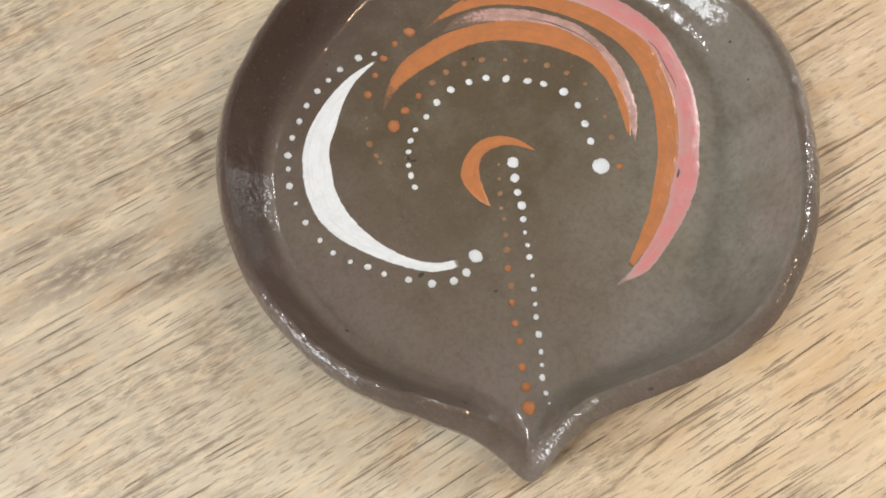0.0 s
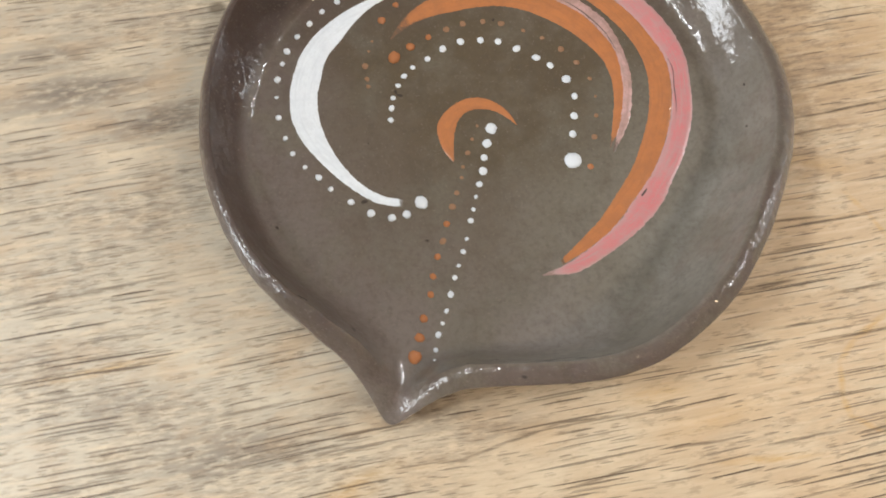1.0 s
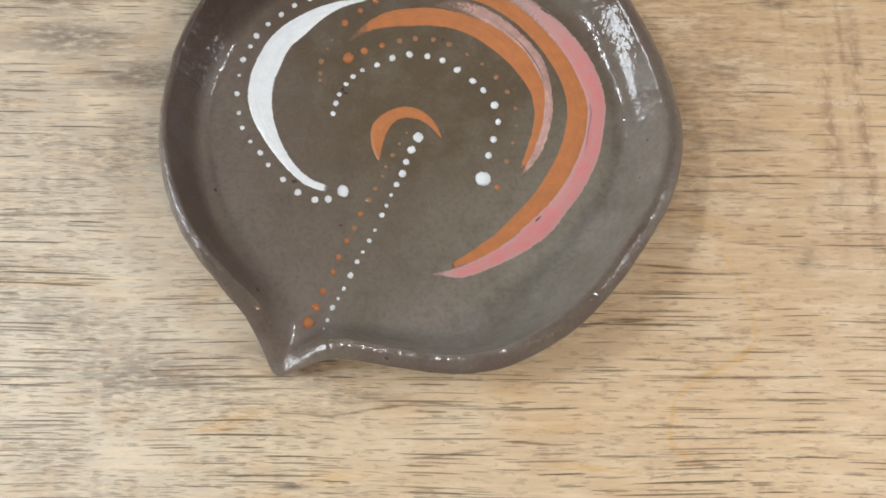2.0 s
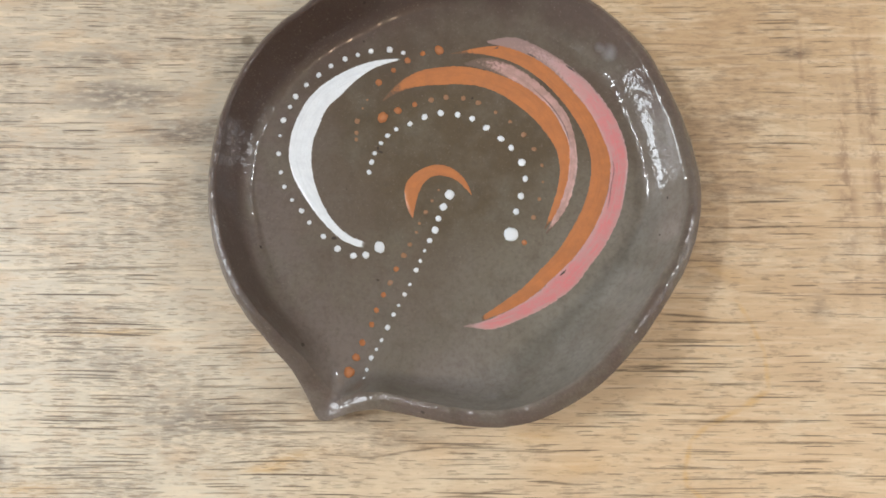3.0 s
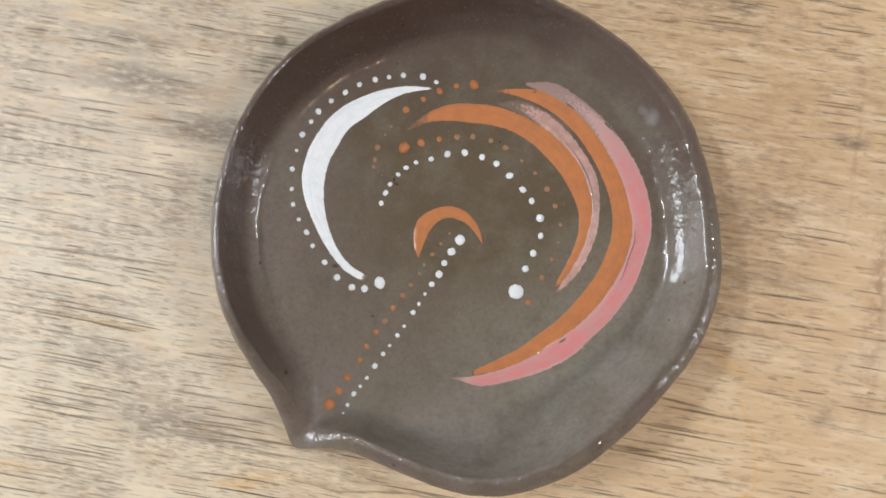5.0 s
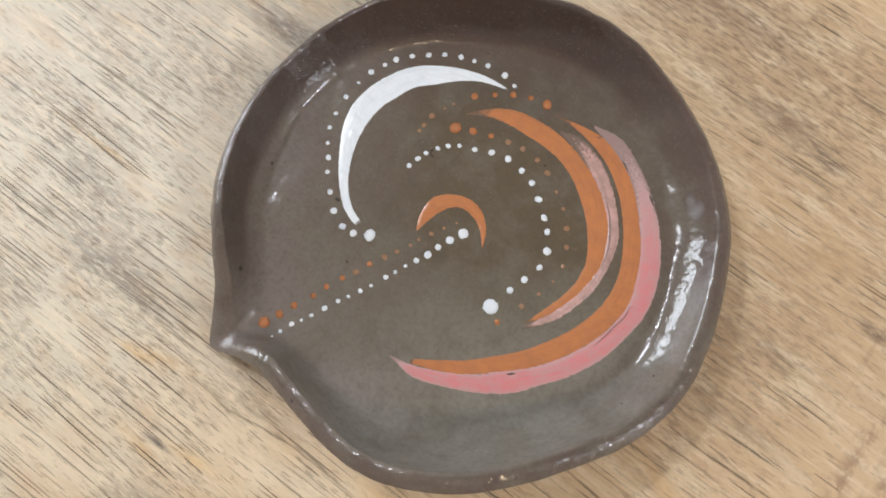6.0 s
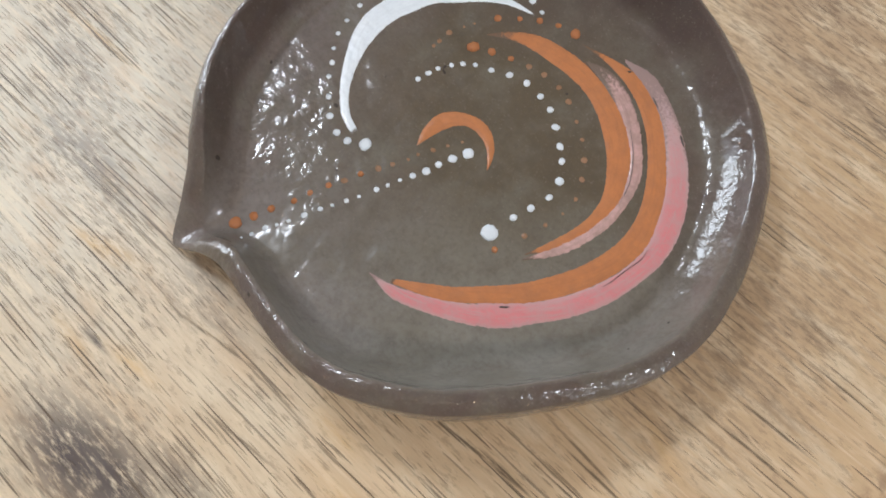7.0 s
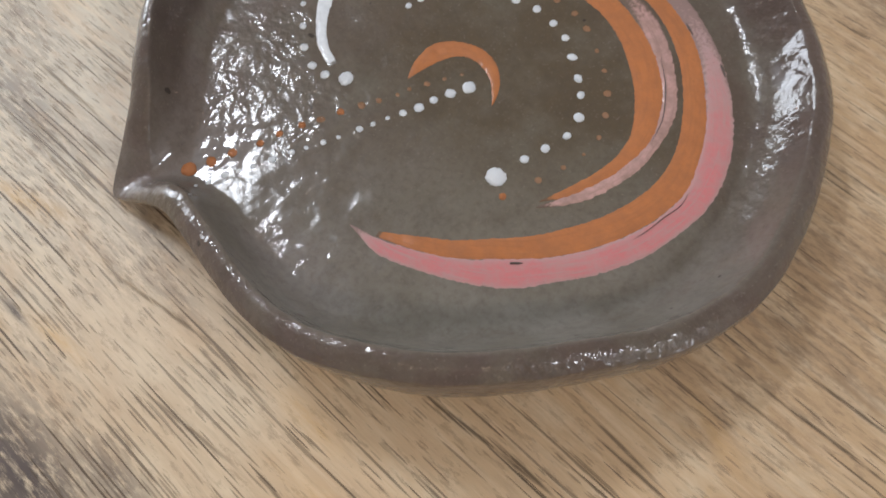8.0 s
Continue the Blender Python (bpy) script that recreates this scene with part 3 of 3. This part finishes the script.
ARC_ORANGE = [(-17.3, 22.1, 1.37), (-13.5, 23.9, 0.96), (-9.4, 25.5, 0.68), (-5.3, 26.7, 0.62), (-1.6, 27.4, 0.62), (2.7, 27.2, 0.55),
    (6.4, 26.0, 0.62), (10.7, 23.6, 0.41), (14.3, 21.2, 0.41), (17.6, 17.9, 0.62), (20.1, 14.2, 0.55), (22.0, 10.1, 0.41), (22.2, 5.9, 0.27),
    (21.3, 1.7, 0.41), (19.8, -2.9, 0.55), (17.5, -9.1, 0.68)]
TOP_ORANGE = [(-3.4, 39.7, 1.23), (-7.5, 38.8, 0.68), (-11.3, 37.0, 0.82), (-14.8, 34.4, 0.68), (-18.4, 31.2, 0.89), (-21.2, 26.7, 0.27),
    (-22.3, 24.5, 0.27), (-23.6, 21.2, 0.62), (-23.7, 18.2, 0.48), (-23.7, 16.5, 0.41)]
# strokes of slip: stations along the two edges, x, y and x, y
WHITE_MOON = [(-13.3, 37.5, -13.1, 37.1), (-18.4, 37.1, -17.4, 35.8), (-23.4, 35.8, -21.3, 33.8), (-28.2, 33.6, -24.7, 30.9), (-32.6, 30.7, -27.7, 27.6),
    (-36.2, 26.9, -30.8, 24.5), (-38.7, 22.3, -32.6, 20.4), (-40.2, 17.3, -34.0, 16.2), (-40.5, 12.1, -34.4, 11.8), (-39.2, 7.0, -33.9, 7.4),
    (-36.6, 2.5, -32.7, 3.2), (-33.6, -1.8, -30.8, -0.9), (-30.2, -5.7, -28.3, -4.5), (-26.2, -9.0, -25.0, -7.4), (-21.5, -10.8, -20.9, -9.1)]
SMALL_CRESCENT = [(-9.5, -3.4, -9.5, -3.4), (-11.0, -0.6, -9.0, -1.1), (-11.7, 2.5, -8.5, 1.2), (-11.4, 5.6, -7.8, 3.4), (-9.4, 8.0, -6.7, 5.5),
    (-6.7, 9.6, -5.0, 6.9), (-3.7, 10.3, -2.7, 7.3), (-0.6, 9.7, -0.4, 6.8), (2.0, 7.9, 1.6, 5.7), (3.8, 5.4, 3.3, 4.1), (4.9, 2.4, 4.9, 2.4)]
INNER_ARCH = [(-17.4, 26.7, -17.3, 26.3), (-13.7, 31.2, -12.8, 28.7), (-8.7, 34.3, -8.0, 30.0), (-3.0, 35.5, -3.0, 30.3), (2.8, 35.7, 2.1, 30.5),
    (8.6, 34.6, 7.0, 29.9), (14.1, 32.6, 11.7, 28.0), (19.2, 29.9, 15.9, 25.2), (23.6, 26.0, 19.7, 21.9), (26.8, 21.2, 22.9, 18.1),
    (29.0, 15.8, 25.4, 13.8), (29.1, 10.0, 26.2, 8.8), (27.9, 4.2, 25.5, 3.9), (25.9, -1.3, 24.0, -0.9), (22.5, -5.9, 22.4, -5.6)]
INNER_PINK = [(2.8, 36.2, 3.1, 35.9), (7.1, 37.7, 7.2, 35.1), (11.6, 37.1, 11.1, 33.6), (15.8, 35.3, 14.9, 32.0), (19.6, 32.7, 18.6, 30.0),
    (23.0, 29.7, 21.8, 27.3), (26.1, 26.3, 24.8, 24.4), (28.6, 22.5, 26.9, 20.8), (30.0, 18.2, 28.5, 17.0), (30.6, 13.6, 29.1, 12.8),
    (30.6, 9.1, 28.7, 8.6), (29.7, 4.6, 27.9, 4.6), (28.2, 0.3, 26.5, 0.6), (25.8, -3.6, 24.8, -3.1), (22.9, -7.0, 22.7, -6.8)]
OUTER_ARCH = [(-0.4, 38.9, -0.4, 38.7), (6.3, 40.5, 5.7, 38.7), (13.1, 40.9, 11.7, 37.5), (19.6, 38.5, 17.3, 35.1), (25.3, 34.6, 22.2, 31.6),
    (29.9, 29.6, 26.4, 27.1), (34.1, 24.2, 29.9, 22.1), (37.2, 18.0, 32.6, 16.7), (39.1, 11.5, 33.8, 10.7), (38.5, 4.6, 33.1, 4.7),
    (36.5, -1.9, 31.2, -1.0), (33.3, -7.9, 28.3, -6.4), (29.3, -13.3, 25.0, -11.4), (24.4, -17.9, 20.9, -15.8), (19.4, -22.4, 16.7, -20.0),
    (13.6, -25.7, 11.9, -23.6), (7.4, -28.1, 7.1, -27.0)]
OUTER_PINK = [(8.5, 42.2, 8.8, 41.7), (15.7, 43.1, 15.2, 40.1), (22.4, 40.2, 21.2, 37.4), (28.5, 36.2, 26.3, 33.3), (33.9, 31.3, 30.7, 28.4),
    (38.4, 25.5, 34.5, 23.1), (41.6, 19.0, 37.3, 17.1), (43.1, 11.9, 39.0, 10.8), (42.4, 4.6, 38.4, 4.3), (40.7, -2.4, 36.4, -1.9),
    (37.5, -8.9, 33.4, -7.7), (33.3, -14.8, 29.5, -12.9), (28.8, -20.3, 24.9, -17.4), (23.0, -24.4, 20.2, -21.8), (16.6, -27.6, 14.8, -25.2),
    (9.9, -30.0, 9.0, -28.0), (3.0, -29.5, 3.0, -29.3)]


def smooth_line(points, steps=10):
    """Points of a smooth curve through the given ones."""
    p = [np.array(q) for q in points]
    p = [2 * p[0] - p[1]] + p + [2 * p[-1] - p[-2]]
    out = []
    for k in range(1, len(p) - 2):
        for n in range(steps):
            t = n / steps
            out.append(0.5 * (2 * p[k] + (p[k + 1] - p[k - 1]) * t + (2 * p[k - 1] - 5 * p[k] + 4 * p[k + 1] - p[k + 2]) * t * t
                              + (3 * p[k] - p[k - 1] - 3 * p[k + 1] + p[k + 2]) * t ** 3))
    out.append(p[-2])
    return out


def stroke(points, height, seed, ends=(0.05, 0.05), ragged=0.10, lift=0.0):
    """A brush stroke of thick slip that lies on the dish; thin at its edges and over the given shares of its ends."""
    line, across = smooth_line(points, 14), 12
    bm, rows = bmesh.new(), []
    thin, along, over = (bm.verts.layers.float.new(key) for key in ("thin", "along", "over"))
    gone, last = 0.0, None
    for n, (ax, ay, bx, by) in enumerate(line):
        share, row = n / (len(line) - 1), []
        wide = max(0.1, math.hypot(ax - bx, ay - by))
        middle = ((ax + bx) / 2, (ay + by) / 2)
        gone += math.dist(middle, last) if last else 0.0
        last = middle
        end = max(0.0, 1 - share / ends[0], 1 - (1 - share) / ends[1])
        ja = (ragged * noise.noise((ax * 1.3, ay * 1.3, seed)) + 0.14 * noise.noise((ax * 4, ay * 4, seed))) * min(1, wide / 2)
        jb = (ragged * noise.noise((bx * 1.3, by * 1.3, seed + 9)) + 0.14 * noise.noise((bx * 4, by * 4, seed + 9))) * min(1, wide / 2)
        for k in range(across + 1):
            q = -ja / wide + (1 + (ja + jb) / wide) * k / across
            c = 2 * k / across - 1
            px, py = ax + (bx - ax) * q, ay + (by - ay) * q
            thick = height * (1 - c * c) * (0.8 + 0.5 * noise.noise((px * 0.8, py * 0.8, seed))) * (1 - 0.6 * end)
            v = bm.verts.new((px * MM, py * MM, (inside(px, py) + lift + thick - 0.06 + 0.07 * (1 - c ** 8)) * MM))
            v[thin], v[along], v[over] = min(1.0, 0.5 * abs(c) ** 4 + end), gone + 40 * seed, q * wide + 7 * seed
            row.append(v)
        rows.append(row)
    for a, b in zip(rows, rows[1:]):
        for k in range(across):
            bm.faces.new((a[k], a[k + 1], b[k + 1], b[k]))
    return bm


def lapped(points, by=0.28):
    """The same stroke, its second edge laid over the slip beside it."""
    out = []
    for ax, ay, bx, by_ in points:
        wide = max(0.3, math.hypot(ax - bx, ay - by_))
        k = min(by, 0.3 * wide) / wide
        out.append((ax, ay, bx + (bx - ax) * k, by_ + (by_ - ay) * k))
    return out


part("white_crescent", stroke(WHITE_MOON, 0.2, 1.0, (0.02, 0.02)), WHITE, dish, "white slip crescent")
part("orange_crescent", stroke(SMALL_CRESCENT, 0.17, 2.0, (0.03, 0.03)), ORANGE, dish, "small orange slip crescent")
part("orange_arch", stroke(INNER_ARCH, 0.12, 3.0, (0.16, 0.06)), ORANGE, dish, "orange slip arch")
part("orange_arch", stroke(OUTER_ARCH, 0.12, 4.0, (0.10, 0.012)), ORANGE, dish, "orange slip arch")
part("pink_edge", stroke(lapped(INNER_PINK), 0.12, 5.0, (0.30, 0.08), 0.3, 0.05), PALE, dish, "thin pale pink edge")
part("pink_edge", stroke(lapped(OUTER_PINK), 0.13, 6.0, (0.33, 0.05), 0.28, 0.05), PINK, dish, "pink edge")


def drop_mesh(name, mat, tall):
    bm = bmesh.new()
    bmesh.ops.create_uvsphere(bm, u_segments=28, v_segments=12, radius=1.0)
    for v in bm.verts:
        d = 1 + 0.12 * noise.noise((v.co.x * 1.4, v.co.y * 1.4, tall * 40)) + 0.14 * noise.noise((v.co.x * 4, v.co.y * 4, tall * 70))
        v.co = (v.co.x * d, v.co.y * d, v.co.z * tall)
    mesh = bpy.data.meshes.new(name)
    bm.to_mesh(mesh)
    bm.free()
    for poly in mesh.polygons:
        poly.use_smooth = True
    mesh.materials.append(mat)
    return mesh


WHITE_DROPS = [drop_mesh("white_dot", WHITE, 0.30 + 0.03 * n) for n in range(5)]
ORANGE_DROPS = [drop_mesh("orange_dot", ORANGE, 0.40 + 0.03 * n) for n in range(4)]
FAINT_DROPS = [drop_mesh("faint_orange_dot", FAINT, 0.22 + 0.03 * n) for n in range(3)]
dice = random.Random(4)


def dots(rows, orange):
    for x, y, r in rows:
        kind = WHITE_DROPS if not orange else (ORANGE_DROPS if r > 0.64 else FAINT_DROPS)
        mesh = dice.choice(kind)
        ob = new(mesh.name.split(".")[0], mesh)
        ob.parent = dish
        ob.location = (x * MM, y * MM, inside(x, y) * MM)
        k = dice.uniform(0.9, 1.12)
        wide = 0.97 if not orange else (0.95 if r > 0.64 else 1.12)
        ob.scale = (r * MM * k * wide, r * MM / k * wide, r * MM)
        ob.rotation_euler = (0, 0, dice.uniform(0, 6.28))


for rows in (MOON_DOTS, ARC_DOTS, STEM_DOTS):
    dots(rows, False)
for rows in (STEM_ORANGE, ARC_ORANGE, TOP_ORANGE):
    dots(rows, True)

# hairline gaps and chips in the slip, where the bare clay shows
GAPS = [([(19.9, 29.8), (24.1, 25.6), (27.5, 20.4), (29.0, 15.4)], 0.17), ([(39.2, 11.6), (39.6, 8.9), (38.9, 5.4), (38.3, 1.5), (37.7, -0.7)], 0.13),
        ([(28.3, 35.7), (29.2, 35.1), (30.6, 34.1)], 0.55), ([(18.7, 38.9), (19.8, 38.3), (21.1, 37.6)], 0.35), ([(10.5, 40.1), (11.1, 40.3), (11.6, 40.6)], 0.3)]


def gap(line, wide, seed):
    """A ragged streak of bare clay in the slip along a line."""
    n = len(line) - 1
    pairs = []
    for k, (x, y) in enumerate(line):
        (ax, ay), (bx, by) = line[max(0, k - 1)], line[min(n, k + 1)]
        long = math.hypot(bx - ax, by - ay)
        h = 0.5 * wide * (0.25 if k in (0, n) else 1.0)
        nx, ny = (ay - by) / long * h, (bx - ax) / long * h
        pairs.append((x + nx, y + ny, x - nx, y - ny))
    return stroke(pairs, 0.12, seed, (0.1, 0.1), 0.5, lift=0.15)


# a dark chip between the pink and the orange slip
chip = bmesh.new()
bmesh.ops.create_uvsphere(chip, u_segments=14, v_segments=8, radius=1.0)
for v in chip.verts:
    d = 1 + 0.5 * noise.noise((v.co.x * 2.1, v.co.y * 2.1, 3.0))
    v.co = (v.co.x * d * 1.0 * MM, v.co.y * d * 0.2 * MM, v.co.z * 0.1 * MM)
chip_mat, chip_tree, chip_shader = material("bare_dark_clay")
chip_grain = cloud(chip_tree, put(chip_tree, "ShaderNodeTexCoord").outputs["Object"], 1500, 3.0)
chip_tree.links.new(blend(chip_tree, chip_grain, (0.05, 0.035, 0.028, 1), (0.10, 0.075, 0.06, 1)), chip_shader.inputs["Base Color"])
flake = part("chip", chip, chip_mat, dish, "dark chip in the slip")
flake.location = (26.7 * MM, -16.5 * MM, (inside(26.7, -16.5) + 0.2) * MM)
flake.rotation_euler = (0, 0, 0.74)
for k, (line, wide) in enumerate(GAPS):
    part("chip", gap(line, wide, 20.0 + k), chip_mat, dish, "dark gap in the slip")
